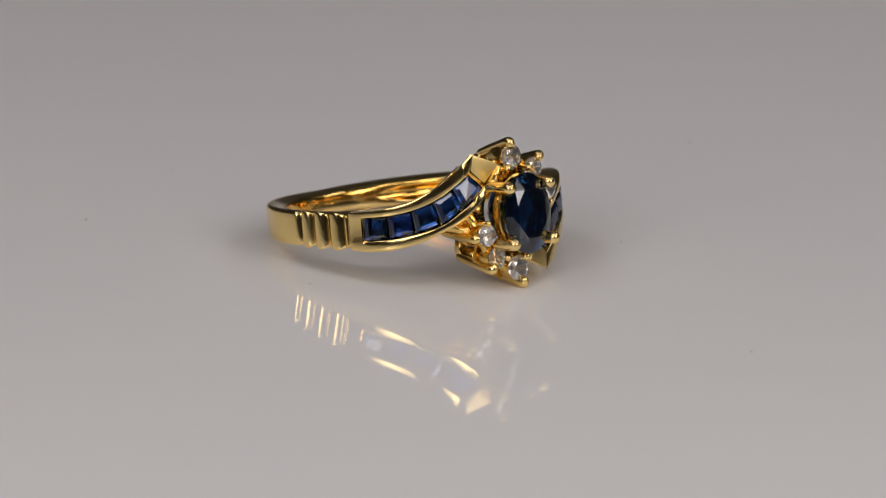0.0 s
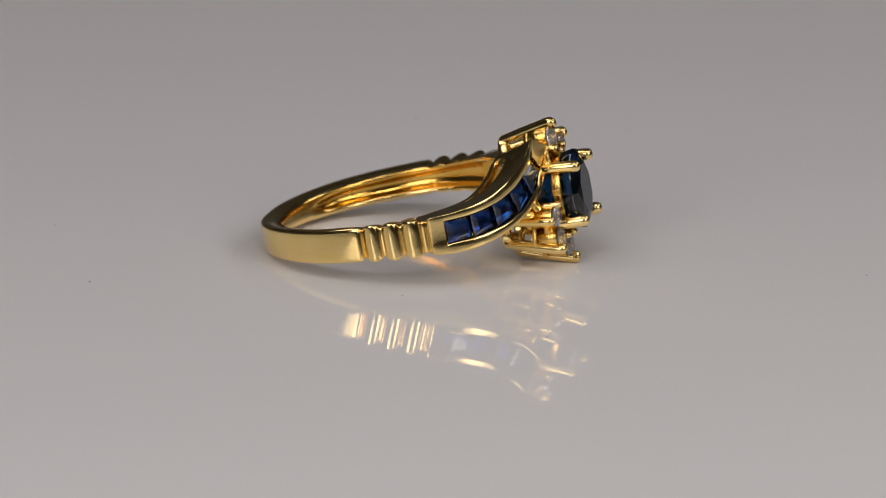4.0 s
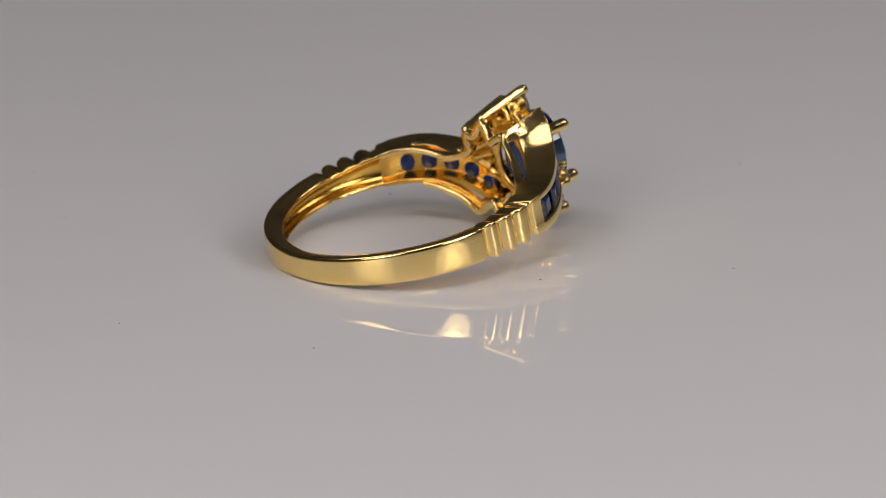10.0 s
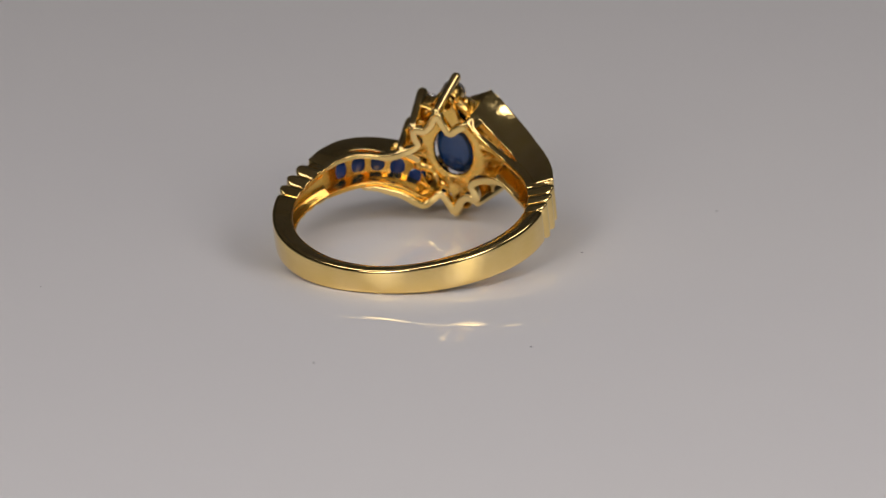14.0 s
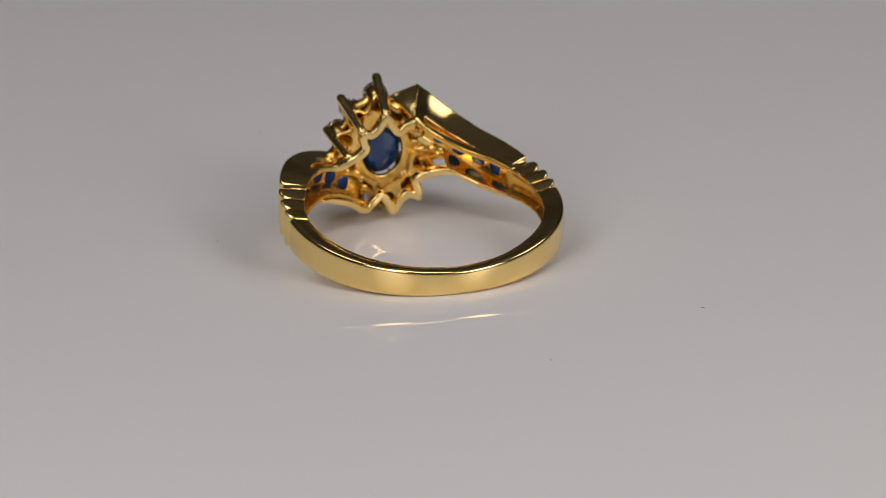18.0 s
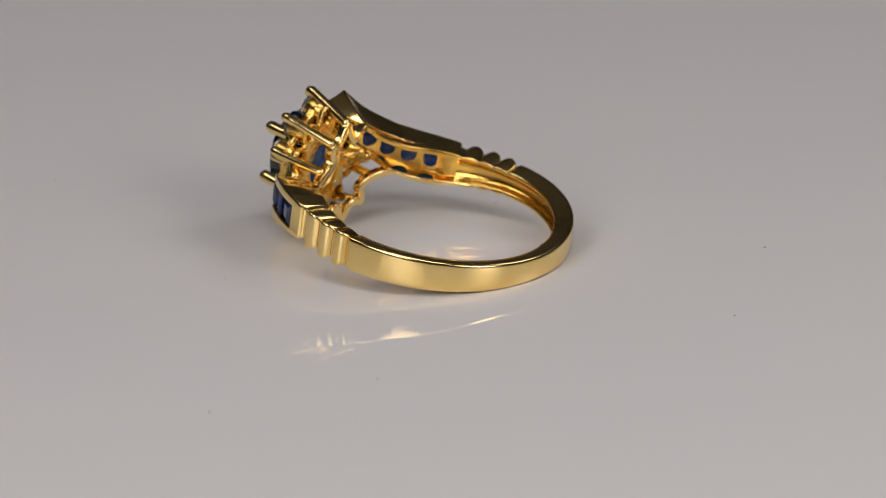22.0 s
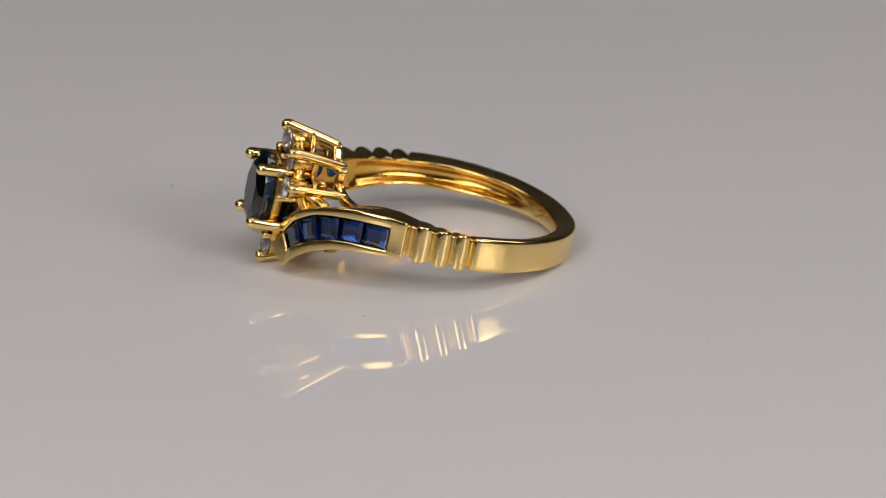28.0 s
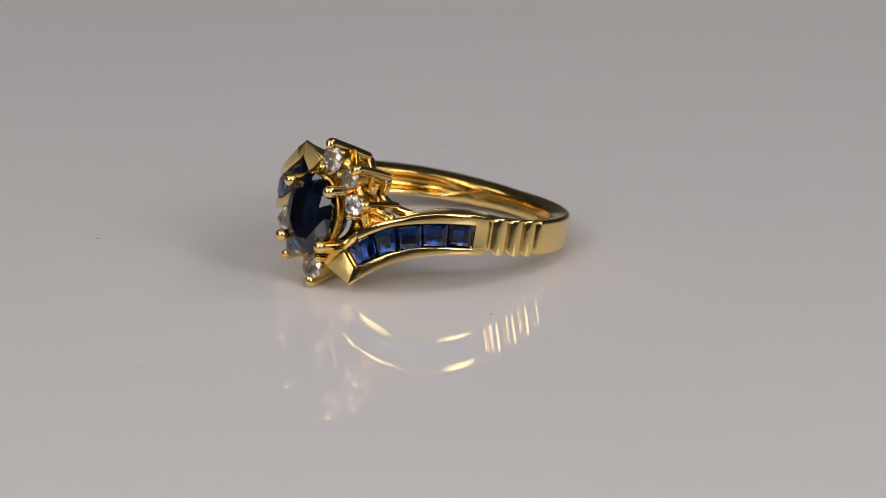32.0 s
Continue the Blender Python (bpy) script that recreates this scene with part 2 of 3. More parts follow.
def turntable():
    base = new("turntable")
    tagged(base, "round turntable with a glossy white acrylic top", "turntable")
    prof = [(0.0, -0.012), (0.28, -0.012), (0.2815, -0.0105), (0.2815, -0.0015), (0.28, 0.0), (0.0, 0.0)]
    bm = bmesh.new()
    n = 128
    rows = []
    for r, z in prof[1:5]:
        rows.append([bm.verts.new((r * math.cos(2 * math.pi * i / n), r * math.sin(2 * math.pi * i / n), z)) for i in range(n)])
    for a, b2 in zip(rows, rows[1:]):
        for i in range(n):
            bm.faces.new((a[i], a[(i + 1) % n], b2[(i + 1) % n], b2[i]))
    bm.faces.new(rows[0][::-1])
    bm.faces.new(rows[-1])
    part("plate", bm, ACRYLIC, base, "glossy white acrylic disc", scale=1, matrix=PLATE_REST)
    bm = bmesh.new()
    bmesh.ops.create_cone(bm, cap_ends=True, segments=48, radius1=0.10, radius2=0.09, depth=0.018)
    bmesh.ops.translate(bm, vec=(0, 0, -0.021), verts=bm.verts)
    part("foot", bm, WOOD, base, scale=1)
    # dust on the plate
    rng = random.Random(4)
    for x, y, long, wide, a in ((-25.2, 6.5, 0.34, 0.10, 20), (-8.1, -9.35, 0.24, 0.09, 70), (-5.4, -23.6, 0.30, 0.08, 110),
                                (23.7, -24.2, 0.22, 0.10, 40), (15.3, 2.8, 0.26, 0.09, 80), (21.9, 31.2, 0.24, 0.10, 5),
                                (-19.0, 21.0, 0.18, 0.08, 33), (9.0, 27.5, 0.16, 0.07, 140)):
        bm = bmesh.new()
        bmesh.ops.create_icosphere(bm, subdivisions=1, radius=1)
        for v in bm.verts:
            v.co *= rng.uniform(0.8, 1.15)
        bmesh.ops.scale(bm, vec=(long / 2, wide / 2, 0.03), verts=bm.verts)
        part("dust_speck", bm, DUST, base, matrix=PLATE_REST @ pose(x * MM, y * MM, 0.00002, 0, 0, a))
    return base


# ---- the ring ----
RIDGES = ((64.6, 72.2), (73.0, 80.4), (81.2, 88.6))


def shank_offsets(a):
    """How far the ridged stretch stands in (-) or out, on the face and on the sides."""
    if a <= 62.4:
        return -0.22, -0.18
    if a >= 89.6:
        k = 0.16 * max(0.0, 1 - (a - 89.6) / 1.5) ** 2
        return -k, -k
    for lo, hi in RIDGES:
        if lo <= a <= hi:
            u = (2 * a - lo - hi) / (hi - lo)
            h = 1 - 0.9 * abs(u) ** 2.1
            return -0.36 + 0.43 * h, -0.22 + 0.29 * h
    if a > 88.9:
        k = 1 - (a - 88.9) / 0.7
        return -0.16 - 0.20 * k, -0.16 - 0.08 * k
    if a <= 64.2:
        g = math.exp(-((a - 62.95) / 0.30) ** 2)
        return -0.20 - 0.10 * g - 0.05 * (a - 62.6), -0.16 - 0.06 * g - 0.03 * (a - 62.6)
    return -0.38, -0.26


def shank(ring):
    angles = [62.0, 62.3, 62.5, 62.65, 62.8, 62.95, 63.1, 63.25, 63.5, 63.8, 64.1, 64.2, 64.3, 64.5]
    for lo, hi in RIDGES:
        angles += [lo + (hi - lo) * (0.5 - 0.5 * math.cos(math.pi * i / 14)) for i in range(15)]
        angles += [hi + 0.05, min(hi + 0.75, 89.5)]
    angles += [89.55, 89.65, 89.8, 90.0, 90.3, 90.6]
    angles += list(np.linspace(91, 180, 60))
    stops = [-a for a in angles] + [-360 + a for a in angles[-2::-1]]
    loops = []
    for deg in stops:
        near = deg >= -180
        a = -deg if near else 360 + deg
        dr, dz = shank_offsets(a)
        up, low = (edge_up(a), edge_low(a)) if near else (-edge_low(a), -edge_up(a))
        slope = 0.10 + 0.24 * min(1.0, max(0.0, (a - 64) / 24))
        iu, il = up - slope, low + slope
        up, low = up + dz, low - dz
        ro = outer(a) + dr
        ri = BORE
        tuck = 0.45 * dz * min(1.0, max(0.0, (a - 63) / 1.5))
        # shallow hollow inside, fading out before the back of the shank
        run = min(1.0, max(0.0, (155 - a) / 20.0))
        deep = 0.66 * run * run * (3 - 2 * run) + 0.004
        wide = 0.62 * math.sqrt(run) + 0.02
        mid, half = (iu + il) / 2, (iu - il) / 2
        m = min(half - 0.30, half * wide * 1.2 + 0.01) if a < 155 else half * 0.02
        bulge = 0.05 * min(1.0, max(0.0, (a - 64) / 20))
        # the sides are gently crowned between the face and the bore
        crown = 0.10 * min(1.0, max(0.0, (a - 89) / 6))
        rm = (ro + ri) / 2
        poly = [(ro, up), (ro + bulge, mid), (ro, low), (rm, (low + il - tuck) / 2 - crown), (ri, il - tuck), (ri, mid - m), (ri + deep, mid - m * 0.52),
                (ri + deep, mid + m * 0.52), (ri, mid + m), (ri, iu + tuck), (rm, (up + iu + tuck) / 2 + crown)]
        brow = 0.34 - 0.12 * (62.4 < a < 89.6)
        sec = rounded(poly, [brow, 0.6, brow, 0.5, 0.44, 0.26, 0.55, 0.55, 0.26, 0.44, 0.5], 4)
        lean = -0.10 * min(1.0, max(0.0, (a - 88) / 20))
        loops.append([polar(r, deg, z) + Vector((0, lean, 0)) for r, z in sec])
    # hollow of the bore gets the orange gold that mimics bounced light
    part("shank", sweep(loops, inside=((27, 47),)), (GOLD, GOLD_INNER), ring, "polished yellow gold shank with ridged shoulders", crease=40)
    # maker's lozenge and worn marks inside the shank
    pts = [(-157.4, 0.12), (-167.4, 0.64), (-172.9, 0.22), (-162.2, -0.54)]
    bm = bmesh.new()
    low = [bm.verts.new(polar(8.93, d, z)) for d, z in pts]
    cx, cz = sum(p[0] for p in pts) / 4, sum(p[1] for p in pts) / 4
    high = [bm.verts.new(polar(8.83, cx + (d - cx) * 0.9, cz + (z - cz) * 0.9)) for d, z in pts]
    inner = [bm.verts.new(polar(8.83, cx + (d - cx) * 0.72, cz + (z - cz) * 0.72)) for d, z in pts]
    sunk = [bm.verts.new(polar(8.865, cx + (d - cx) * 0.66, cz + (z - cz) * 0.66)) for d, z in pts]
    for a, b2 in ((low, high), (high, inner), (inner, sunk)):
        for i in range(4):
            bm.faces.new((a[i], a[(i + 1) % 4], b2[(i + 1) % 4], b2[i]))
    bm.faces.new(sunk)
    bm.faces.new(low[::-1])
    part("hallmark", bm, GOLD_CAST, ring, "raised lozenge stamp inside the shank", smooth=False)
    for d, z, h in ((156.5, -0.05, 0.42), (158.9, 0.02, 0.5), (161.2, 0.0, 0.46), (163.8, 0.08, 0.5), (166.0, 0.1, 0.4)):
        bm = bmesh.new()
        f = [bm.verts.new(polar(r, d + e, z + s)) for r in (8.92, 8.855) for e, s in ((-0.75, -h / 2), (0.75, -h / 2 + 0.08), (0.75, h / 2), (-0.75, h / 2 - 0.06))]
        for q in ((0, 1, 2, 3), (4, 5, 6, 7), (0, 1, 5, 4), (1, 2, 6, 5), (2, 3, 7, 6), (3, 0, 4, 7)):
            bm.faces.new([f[i] for i in q])
        part("stamp_bar", bm, GOLD_CAST, ring, smooth=False)


def arm_ends(s):
    """Angles of the upper and the lower edge at s along an arm, 0 at the ridges and 1 at the tip."""
    e = max(0.0, (s - 0.45) / 0.55)
    mid = 62.0 + (12.4 - 62.0) * s
    return mid + 2.9 * e * e, mid - 2.6 * e * e


ARM_END = 0.925
FOLD_FOOT, FOLD_TOP = Vector((8.87, -2.03, 3.58)), Vector((12.20, -3.18, 4.83))


def slot_lens(s, reach=0.0):
    """Width of the slot through the upper side of an arm, 0 to 1: wide at the tip and running out to a point."""
    along = s + 0.10 * reach
    return max(0.0, (along - 0.43) / 0.51) ** 0.7 if along < 0.94 else max(0.0, 1 - ((along - 0.94) / 0.042) ** 2) ** 0.5


def arm_loop(s, open_channel, reach=0.0):
    """One section of an arm; reach, 0 to 1, draws its upper side out to the fold at the tip."""
    au, al = arm_ends(s)
    worn = 0.17 * max(0.0, 1 - s / 0.020) ** 2
    up, low = edge_up(au) - worn, edge_low(al) + worn

    def ang(z):
        return al + (au - al) * (z - low) / (up - low)
    am = (au + al) / 2
    ro = outer(am) - worn
    cu, cl = channel_up(am + (au - am) * 0.45), channel_low(am + (al - am) * 0.45)
    cu, cl = min(cu, up - 0.30), max(cl, low + 0.30)
    deep = 1.0 if open_channel else 0.012
    k = max(0.0, (s - 0.15) / 0.85)
    near = max(0.0, 1 - s / 0.12)
    iu, il = up + worn - 0.06 - 0.04 * near - 1.20 * k ** 1.6, low - worn + 0.06 + 0.04 * near + 0.25 * k
    # a slot through the upper side
    lens = slot_lens(s, reach)
    rs0, rs1 = BORE + 0.66 - 0.24 * lens, BORE + 0.70 + 0.62 * lens

    def side(r):
        return iu + (up - iu) * max(0.0, (r - BORE) / (ro - BORE)) ** (1 + 1.1 * k)

    def under(r):
        return il + (low - il) * (r - BORE) / (ro - BORE)
    t = min(1.0, max(0.0, (s - 0.02) / 0.2))
    rec = BORE + 0.66 + (ro - 1.5 - BORE - 0.66) * t * t * (3 - 2 * t)
    rim, foot = 0.42 - 0.12 * near, 0.54 + 0.05 * near

    def under_roof(r):
        return iu - rim + (rim - foot) * (r - BORE) / (rec - BORE)

    def cut(r):
        return (side(r) - under_roof(r)) * min(1.0, 4 * lens) + 0.003
    slot = cut((rs0 + rs1) / 2)
    rc0, rc1 = min(rs0 + 0.02, rec - 0.10), min(rs1 - 0.02, rec - 0.05)
    # the rim towards the head rises and ends where the wavy inner edge takes over
    t = min(1.0, max(0.0, (s - 0.66) / 0.10))
    rl = BORE + (rec - BORE - 0.12) * t * t * (3 - 2 * t)
    lens2 = max(0.0, 1 - ((s - 0.50) / 0.17) ** 2) ** 0.5
    slot2 = 0.44 * min(1.0, 3 * lens2) + 0.003
    rb = max(rl + 0.1, BORE + 0.66)
    ra, rb = rb - 0.20 * lens2, rb + 0.03 + 0.28 * lens2
    poly = [(ro, up), (ro, cu), (ro - deep, cu), (ro - deep, cl), (ro, cl), (ro, low),
            (rb, under(rb)), (rb - 0.02, under(rb) + slot2), (ra + 0.02, under(ra) + slot2), (ra, under(ra)),
            (rl, under(rl)), (rl, il + rim), (rec, il + foot), (rec, iu - foot), (rc1, under_roof(rc1)), (rc0, under_roof(rc0)), (BORE, iu - rim), (BORE, iu),
            (rs0, side(rs0)), (rs0 + 0.02, side(rs0) - cut(rs0)), (rs1 - 0.02, side(rs1) - cut(rs1)), (rs1, side(rs1)),
            *[(r, side(r)) for r in (rs1 + (ro - rs1) * f for f in (0.3, 0.55, 0.75, 0.9))]]
    rad = [0.22, 0.15, 0.02, 0.02, 0.15, 0.24, 0.06, 0.02, 0.02, 0.06, 0.12, 0.10, 0.1, 0.1, 0.02, 0.02, 0.10, 0.14, 0.06, 0.02, 0.02, 0.06, 0.3, 0.3, 0.3, 0.2]
    points = [polar(r, -ang(z), z) for r, z in rounded(poly, rad, 3)]
    if reach:
        for i, p in enumerate(points):
            corner = i // 4
            if corner >= 17 or corner in (0, 14, 15):
                f = min(1.0, max(0.0, (math.hypot(p.x, p.y) - BORE) / (ro - BORE)))
                goal = FOLD_FOOT.lerp(FOLD_TOP, f)
                goal.z -= (FOLD_TOP.z - FOLD_FOOT.z) * (f - f ** 1.5)
                if corner in (14, 15, 19, 20):
                    goal.z -= slot
                elif corner == 0:
                    goal += Vector((0.0, 0.06, -0.05)) * (i % 4)
                elif corner == 17:
                    goal += Vector((0.02, 0.05, -0.06)) * (3 - i % 4)
            elif corner == 1:
                goal = polar(12.52, -15.3, 3.56)
            elif corner == 2:
                goal = polar(11.5, -15.4, 3.5)
            elif corner == 16:
                goal = FOLD_FOOT + Vector((0.05, 0.20, -0.42))
            elif corner == 13:
                goal = FOLD_FOOT + Vector((1.5, 0.1, -0.30))
            else:
                continue
            points[i] = p.lerp(goal, reach)
    return points


def shoulder(ring):
    stops = [(s, False, 0.0) for s in (0.0, 0.002, 0.005, 0.009, 0.014, 0.020, 0.05, 0.118)] + [(0.122, True, 0.0)]
    stops += [(s, True, 0.0) for s in np.linspace(0.15, ARM_END, 64)]
    stops += [(ARM_END, True, reach) for reach in np.linspace(0.06, 1.0, 18)]
    wide = [slot_lens(s, reach) >= 0.25 for s, _, reach in stops]
    gaps = {(j, i) for j in range(len(stops) - 1) if wide[j] and wide[j + 1] for i in (58, 59, 60, 77, 78, 79, 80, 81)}
    bm = sweep([arm_loop(*stop) for stop in stops], inside=((27, 37), (49, 70), (75, 85)), gaps=gaps)
    bmesh.ops.remove_doubles(bm, verts=bm.verts, dist=0.0005)
    # recess and slots get the dull orange that mimics bounced light
    a = part("shoulder", bm, (GOLD, GOLD_BED), ring, "gold bypass shoulder set with five square sapphires", crease=40)
    b2 = twin(a, ring, FLIP)
    # the tip: rims round the last sapphire, cut off obliquely towards the head, and a wall down to the bore
    au = arm_ends(0.90)[0]
    apex, far, low_end = Vector((12.20, -3.10, 4.76)), Vector((12.74, -1.00, 3.80)), Vector((12.52, -2.0, 1.75))
    corner_up, corner_low = polar(12.52, -15.4, 3.52), polar(12.52, -10.3, 2.42)
    band = [corner_up, corner_low, apex, far, polar(11.5, -15.4, 3.5), polar(11.5, -10.3, 2.4), polar(11.5, -14.8, 4.3), (11.7, -1.15, 3.3)]
    lower_rim = [polar(12.52, -14.6, edge_low(14.6) + 0.04), polar(12.52, -14.6, channel_low(14.6) - 0.06), corner_low, low_end, polar(12.5, -7.6, 2.7),
                 polar(11.6, -14.6, 0.75), polar(11.6, -14.4, 1.3), polar(11.6, -10.2, 2.2), polar(11.6, -9.4, 1.9)]
    bed = [polar(12.0, -17.5, 3.2), polar(12.0, -14.8, 1.2), polar(12.0, -10.3, 2.4), polar(12.0, -15.2, 3.6),
           polar(11.3, -17.0, 3.0), polar(11.3, -14.8, 1.4), polar(11.3, -10.8, 2.4), polar(11.3, -15.2, 3.4)]
    fin = [polar(12.2, -au, edge_up(au) - 0.60), polar(9.0, -15.6, 2.95), polar(9.0, -14.6, 2.85), FOLD_FOOT + Vector((0.05, 0.10, -0.10)),
           FOLD_TOP + Vector((-0.05, 0.12, -0.12)), (12.3, -1.05, 3.78), (11.7, -1.15, 3.35), polar(11.8, -16.0, 3.3)]
    for name, pts, soft_edge in (("end_wall", fin, 0.17), ("end_band", band, 0.13), ("lower_rim", lower_rim, 0.13), ("tip_bed", bed, 0.05)):
        bm = hull(pts)
        bmesh.ops.bevel(bm, geom=bm.edges[:], offset=soft_edge, segments=4, affect="EDGES", profile=0.5, clamp_overlap=True)
        bm.normal_update()
        for f in bm.faces:
            if name == "end_band" and f.normal.x > 0.7:
                f.material_index = 1
        piece = part(name, bm, (GOLD, GOLD_SATIN), a, crease=45)
        twin(piece, b2, Matrix.Identity(4))
    tops = (55.3, 45.9, 36.9, 29.0, 21.8, 15.6)
    bots = (55.5, 45.4, 35.8, 26.6, 18.9, 10.9)
    for i in range(5):
        quad = [(tops[i] - 0.06, 0.98), (tops[i + 1] + 0.06, 0.98), (bots[i + 1] + 0.06, 0.02), (bots[i] - 0.06, 0.02)]
        flat = []
        for ang, u in quad:
            cu, cl = channel_up(ang), channel_low(ang)
            flat.append((ang, cl + (cu - cl) * u))
        ca, cz = sum(q[0] for q in flat) / 4, sum(q[1] for q in flat) / 4
        top = outer(ca)

        lean = (0.0, 0.0, 0.0, 0.09, 0.12)[i]

        def ring_of(r, k):
            return [polar(r - lean * (q[1] - cz) * k, -(ca + (q[0] - ca) * k), cz + (q[1] - cz) * k) for q in flat]
        pts = ring_of(top - 0.06, 0.56) + ring_of(top - 0.20, 0.90) + ring_of(top - 0.30, 1.0) + ring_of(top - 0.36, 1.0)
        pts += ring_of(top - 0.95, 0.84)
        out = polar(1, -ca, 0)
        across = Vector((0, 0, 1)).cross(out)
        for r, w in ((top - 1.47, 0.70), (top - 1.60, 0.50), (top - 1.68, 0.14)):
            for j in range(12):
                a12 = math.pi * j / 6
                c12, s12 = math.cos(a12), math.sin(a12)
                pts.append(polar(r, -ca, cz) + (across * math.copysign(abs(c12) ** 0.8, c12) + Vector((0, 0, 1)) * math.copysign(abs(s12) ** 0.8, s12)) * w)
        bm = hull(pts)
        for f in bm.faces:
            c = f.calc_center_median()
            if math.hypot(c.x, c.y) < top - 1.46:
                f.material_index = 1
        g = part("sapphire", bm, (SAPPHIRE, SAPPHIRE_BACK), a, "square-cut blue sapphire", smooth=False)
        twin(g, b2, Matrix.Identity(4))


def head(ring):
    # oval centre stone: faceted crown, full rounded belly behind
    bm = brilliant((14.28, 0, 0), 2.20, 3.05, 0.54, 2.0, 0.45, 0.64)
    pts = [v.co.copy() for v in bm.verts if v.co.x > 14.1]
    bm.free()
    for i, (x, k, n) in enumerate(((13.75, 0.95, 16), (13.1, 0.88, 16), (12.4, 0.82, 16), (11.8, 0.75, 16), (11.35, 0.66, 16), (11.05, 0.52, 16), (10.95, 0.12, 8))):
        for j in range(n):
            a = 2 * math.pi * (j + 0.5 * (i % 2)) / n
            pts.append(Vector((x, 2.20 * k * math.cos(a), 3.05 * k * math.sin(a))))
    bm = hull(pts)
    bm.normal_update()
    for f in bm.faces:
        if f.calc_center_median().x < 14.1 and f.normal.x < -0.45:
            f.material_index = 1
    part("oval_sapphire", bm, (SAPPHIRE_OVAL, SAPPHIRE_BELLY), ring, "large oval deep blue sapphire", smooth=False)
    # basket: an oval seat with four prongs
    seat = []
    for x, oy, oz in ((13.45, 1.96, 2.72), (13.35, 2.10, 2.90), (12.95, 2.12, 2.90), (12.75, 2.04, 2.80), (12.75, 1.86, 2.60), (13.1, 1.93, 2.68)):
        seat.append([Vector((x, oy * math.cos(2 * math.pi * i / 40), oz * math.sin(2 * math.pi * i / 40))) for i in range(40)])
    bm = bmesh.new()
    rows = [[bm.verts.new(p) for p in r] for r in seat]
    for a, b2 in zip(rows, rows[1:] + rows[:1]):
        for i in range(40):
            bm.faces.new((a[i], a[(i + 1) % 40], b2[(i + 1) % 40], b2[i]))
    part("basket", bm, GOLD_CAST, ring, "gold oval basket seat", crease=50)
    # cast gallery plate behind the stones, with sunk holes behind the oval stone and each diamond
    holes = [(y * k, z * k) for k in (1, -1) for y, z in ((0.36, 4.10), (2.10, 3.06), (3.02, 1.28))]

    def reach(a):
        """How far the plate reaches from the middle: an oval and a round lobe behind each diamond."""
        c, q = math.cos(a), math.sin(a)
        far = 1 / math.sqrt((c / 2.35) ** 2 + (q / 2.95) ** 2)
        for y, z in holes:
            mid = y * c + z * q
            off = 0.90 ** 2 - (y * y + z * z - mid * mid)
            if off > 0 and mid > 0:
                far = max(far, mid + math.sqrt(off))
        return far
    n = 96
    lobes = [reach(2 * math.pi * i / n) for i in range(n)]
    for _ in range(2):
        lobes = [(lobes[i - 1] + 2 * lobes[i] + lobes[(i + 1) % n]) / 4 for i in range(n)]

    def outline(x, grow):
        return [Vector((x, (r + grow) * math.cos(2 * math.pi * i / n), (r + grow) * math.sin(2 * math.pi * i / n))) for i, r in enumerate(lobes)]

    def hole(x, y, z, ry, rz, m):
        return [Vector((x, y + ry * math.cos(2 * math.pi * i / m), z + rz * math.sin(2 * math.pi * i / m))) for i in range(m)]
    walls = [[outline(10.72, -0.16), outline(10.80, -0.03), outline(10.90, 0.03), outline(11.04, 0.03), outline(11.14, -0.05)],
             [hole(10.72, 0, 0, 1.66, 2.16, 40), hole(10.82, 0, 0, 1.56, 2.04, 40), hole(11.04, 0, 0, 1.54, 2.02, 40), hole(11.14, 0, 0, 1.60, 2.10, 40)]]
    walls += [[hole(10.72, y, z, 0.66, 0.66, 20), hole(10.82, y, z, 0.58, 0.58, 20), hole(11.05, y, z, 0.48, 0.48, 20), hole(11.14, y, z, 0.47, 0.47, 20)]
              for y, z in holes]
    bm = bmesh.new()
    backs, fronts = [], []
    for wall in walls:
        rows = [[bm.verts.new(p) for p in r] for r in wall]
        m = len(rows[0])
        for a, b2 in zip(rows, rows[1:]):
            for i in range(m):
                bm.faces.new((a[i], a[(i + 1) % m], b2[(i + 1) % m], b2[i]))
        backs += [bm.edges.get((rows[0][i], rows[0][(i + 1) % m])) for i in range(m)]
        fronts += [bm.edges.get((rows[-1][i], rows[-1][(i + 1) % m])) for i in range(m)]
    for rim_edges in (backs, fronts):
        bmesh.ops.triangle_fill(bm, use_beauty=True, use_dissolve=False, edges=rim_edges, normal=(1, 0, 0))
    part("gallery", bm, GOLD_CAST, ring, "cast gold gallery behind the stones", crease=50)
    for sy, sz in ((-1, 1), (1, 1), (1, -1), (-1, -1)):
        pts = [(11.0, sy * 1.70, sz * 2.12), (12.3, sy * 1.88, sz * 2.10), (13.4, sy * 1.96, sz * 2.12), (14.72, sy * 1.90, sz * 2.08)]
        part("prong", wire(pts, [0.38, 0.43, 0.44, 0.47], 6, 16), GOLD, ring, "rounded gold claw")
    # clusters of three diamonds
    gems = (((12.78, 0.12, 4.12), 0.95), ((12.84, 2.10, 3.06), 0.80), ((13.05, 3.02, 1.28), 0.82))
    bars = (((9.0, 0.36, 4.2), (13.0, -0.08, 5.20)), ((8.72, 2.24, 3.1), (12.9, 2.68, 3.84)), ((8.55, 3.32, 1.16), (12.7, 3.78, 1.44)))
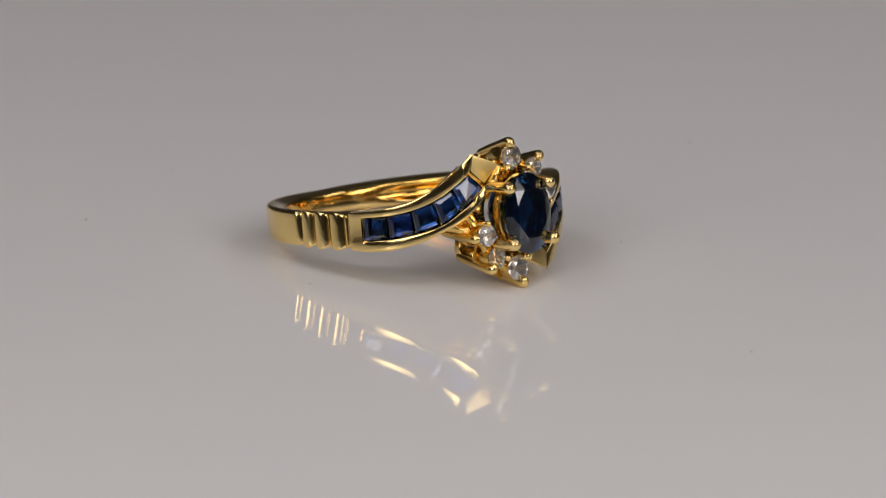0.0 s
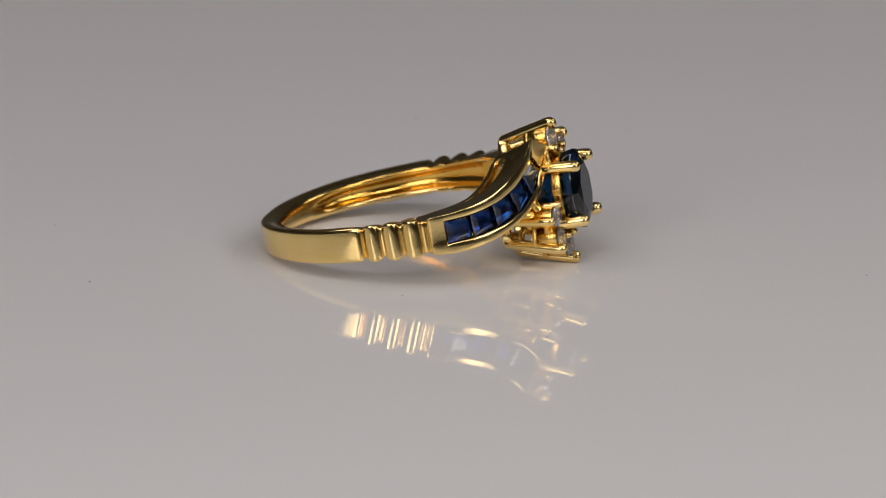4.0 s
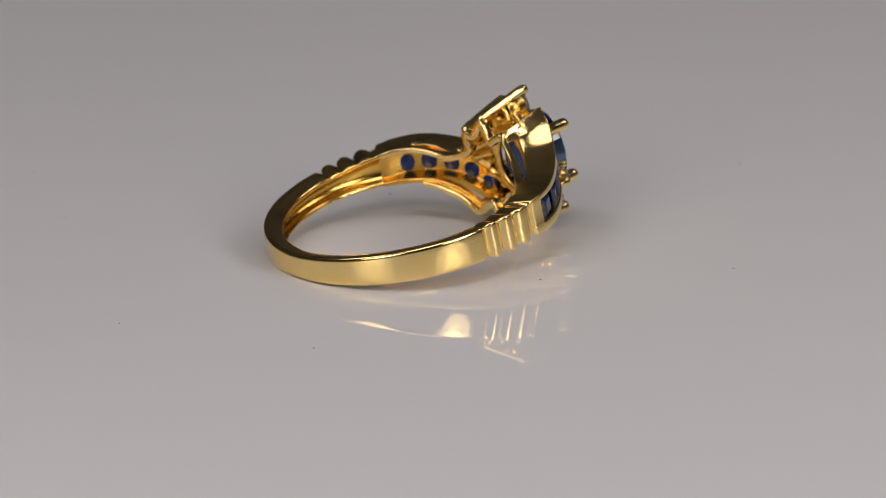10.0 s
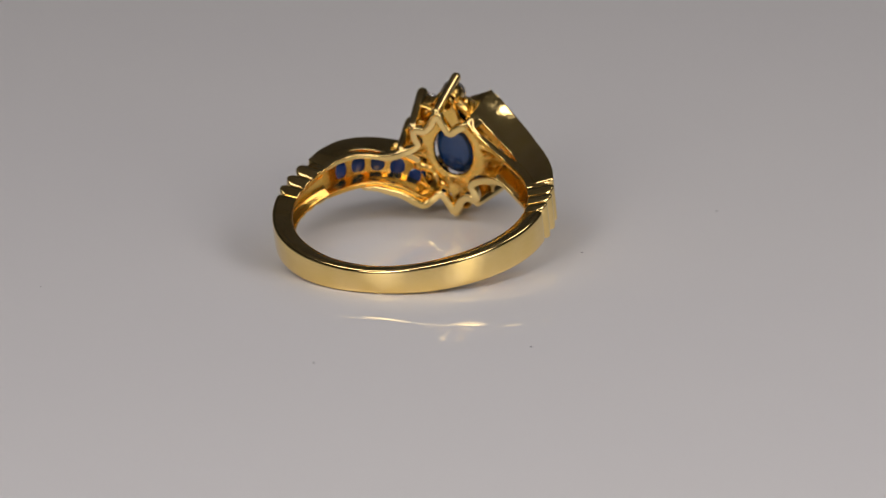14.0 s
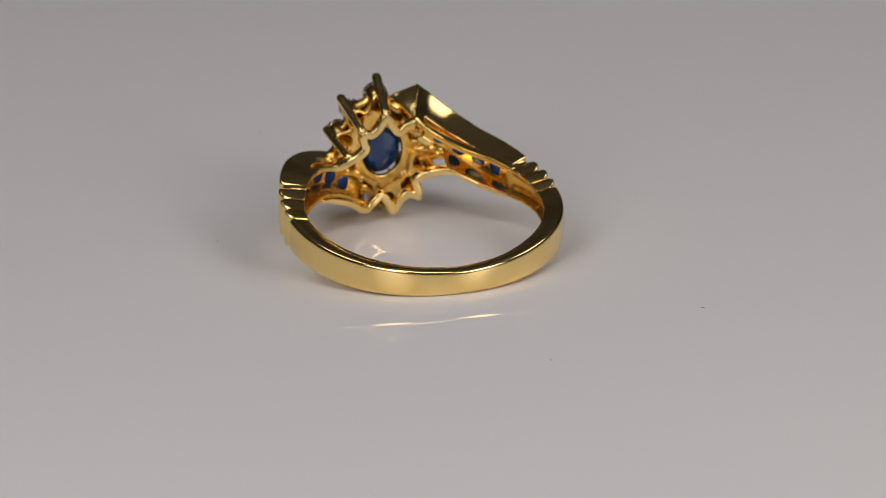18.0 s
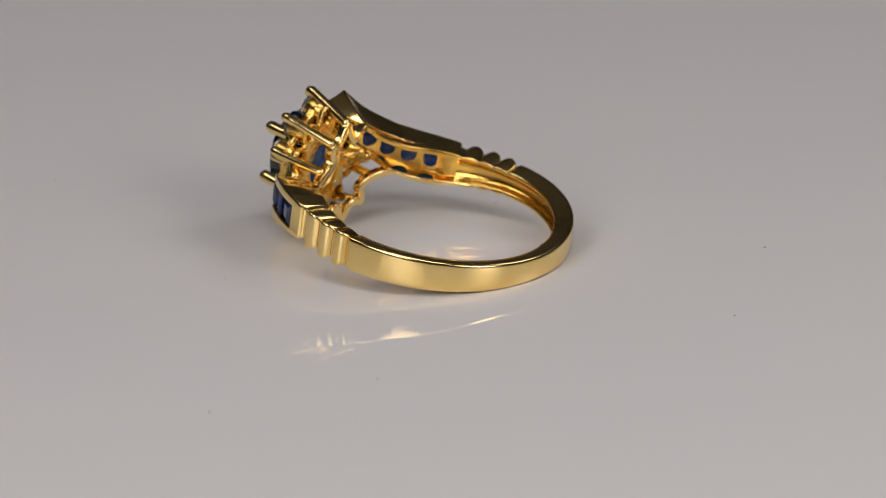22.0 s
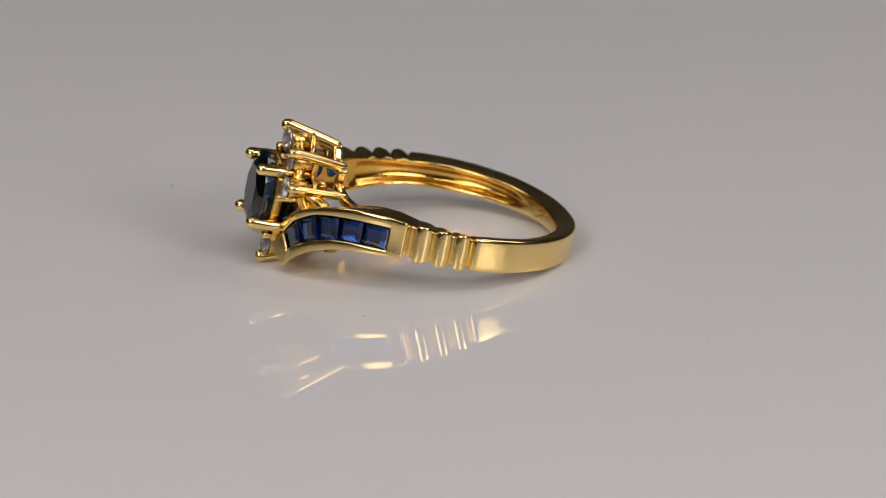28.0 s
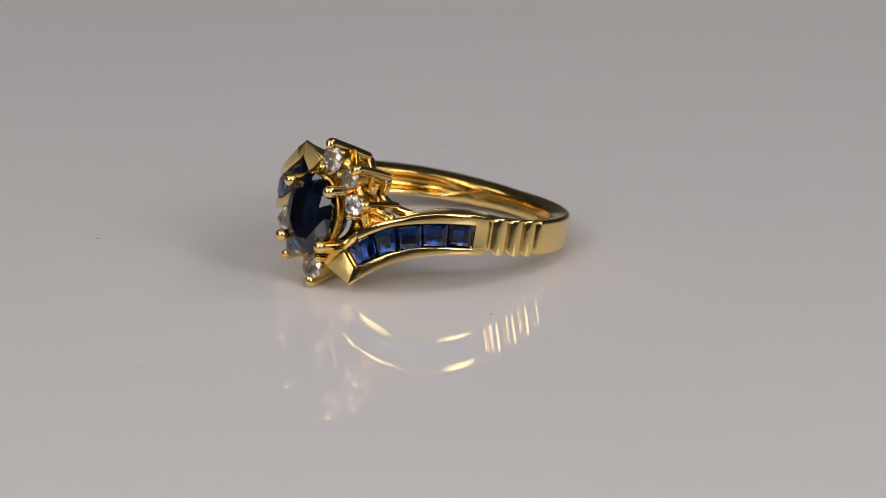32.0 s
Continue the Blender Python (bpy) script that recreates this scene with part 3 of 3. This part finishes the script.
    for m in (Matrix.Identity(4), FLIP):
        for c, r in gems:
            x, y, z = c
            part("diamond", brilliant(c, r, r, 0.26, 0.66, 0.4), DIAMOND, ring, "small round brilliant diamond", smooth=False, matrix=m)
            bm = bmesh.new()
            rows = []
            k = r / 0.81
            for dx, rr in ((-0.26, 0.60), (-0.22, 0.74), (-0.38, 0.78), (-1.0, 0.74), (-1.60, 0.66), (-1.68, 0.56), (-1.1, 0.47), (-0.85, 0.48)):
                flute = [k * rr * (1 + (0.02 * math.cos(math.pi * i) if rr > 0.7 else 0)) for i in range(24)]
                rows.append([bm.verts.new((x + dx, y + flute[i] * math.cos(2 * math.pi * i / 24), z + flute[i] * math.sin(2 * math.pi * i / 24)))
                             for i in range(24)])
            for a, b2 in zip(rows, rows[1:] + rows[:1]):
                for i in range(24):
                    bm.faces.new((a[i], a[(i + 1) % 24], b2[(i + 1) % 24], b2[i]))
            part("collet", bm, GOLD_CAST, ring, "gold tube setting of a diamond", matrix=m, crease=50)
        for (b0, t0), (c, r) in zip(bars, gems):
            b0, t0, c = Vector(b0), Vector(t0), Vector(c)
            inw = (Vector((t0.x, c.y, c.z)) - t0).normalized()
            pts = [b0, b0.lerp(t0, 0.35) - inw * 0.04, b0.lerp(t0, 0.75) - inw * 0.06, t0 + Vector((-0.12, 0, 0)) - inw * 0.02, t0 + inw * 0.14 + Vector((0.06, 0, 0))]
            part("bar", wire(pts, [0.34, 0.36, 0.37, 0.38, 0.33], 6, 12, flat=1.15, up=tuple(inw)), GOLD, ring, "slim gold bar ending in a claw", matrix=m)
        # wavy inner edge that ties the bars together
        if m == FLIP:
            # here the edge runs on along the arm and meets it in a sharp corner
            start = [arm_loop(q, True)[69] + Vector((-0.05, -0.02, 0.02 + 0.20 * w)) for q, w in ((0.40, 0.0), (0.54, 0.5), (0.67, 1.0), (0.80, 1.0))]
            start += [Vector((8.42, -2.10, 3.42)), Vector((8.72, -1.45, 3.16))]
            thick = [0.16, 0.24] + [0.28] * 3 + [0.30]
        else:
            start = [(9.0, -1.85, 3.22), (8.92, -1.25, 3.0)]
            thick = [0.32] * 2
        pts = [*start, (8.92, -0.65, 2.62), (8.95, -0.12, 3.3), (8.95, 0.32, 4.08), (8.91, 0.88, 3.2),
               (8.82, 1.48, 2.74), (8.70, 2.15, 2.86), (8.70, 2.16, 2.25), (8.72, 1.98, 1.68), (8.63, 2.40, 1.26), (8.45, 3.20, 0.97), (8.22, 3.80, 0.82), (7.92, 4.48, 0.80), (7.66, 4.98, 0.95)]
        part("inner_edge", wire(pts, thick + [0.32] * 11 + [0.28, 0.20], 4, 20, flat=1.15, up=(1, 0, 0), square=0.42), GOLD, ring, "wavy gold inner edge", matrix=m)
        # struts between the tubes and the shoulders
        for p, q, r in (((12.0, 0.7, 4.0), (12.0, 1.8, 3.3), 0.5), ((12.0, 2.2, 2.7), (12.1, 2.8, 1.7), 0.5), ((11.6, -0.2, 3.9), (11.5, -1.3, 3.2), 0.5),
                        ((11.8, 2.9, 0.9), (11.2, 3.3, -0.5), 0.5), ((11.1, -1.95, 1.7), (10.9, -2.9, 1.3), 0.5), ((11.1, -2.1, 0.5), (11.0, -3.0, 0.3), 0.42),
                        ((12.40, -0.95, 3.40), (12.62, -1.72, 2.42), 0.42), ((11.1, 3.3, 1.0), (10.2, 4.3, 0.45), 0.5), ((11.1, 2.7, 0.3), (10.4, 3.9, 0.0), 0.5)):
            part("strut", wire([p, Vector(p).lerp(Vector(q), 0.5), q], [r, r * 0.8, r], 3, 10), GOLD_CAST, ring, matrix=m)
        for c, r in (((13.35, 3.05, 0.42), 0.25), ((13.2, 1.36, 3.16), 0.25), ((13.05, -0.50, 3.34), 0.34)):
            part("bead", wire([(12.2, c[1], c[2]), (12.6, c[1], c[2]), c], r, 3, 12), GOLD, ring, "small gold bead claw", matrix=m)


def gold_ring():
    ring = new("ring")
    tagged(ring, "yellow gold bypass ring with sapphires and diamonds on a turntable", "ring")
    shank(ring)
    shoulder(ring)
    head(ring)
    return ring


studio()
plate = turntable()
jewel = gold_ring()


def motions():
    times = [SECONDS * i / 16 for i in range(17)]
    walk(plate, [(t, turn(t)) for t in times])
    walk(jewel, [(t, turn(t) @ RING_REST) for t in times])


motions()
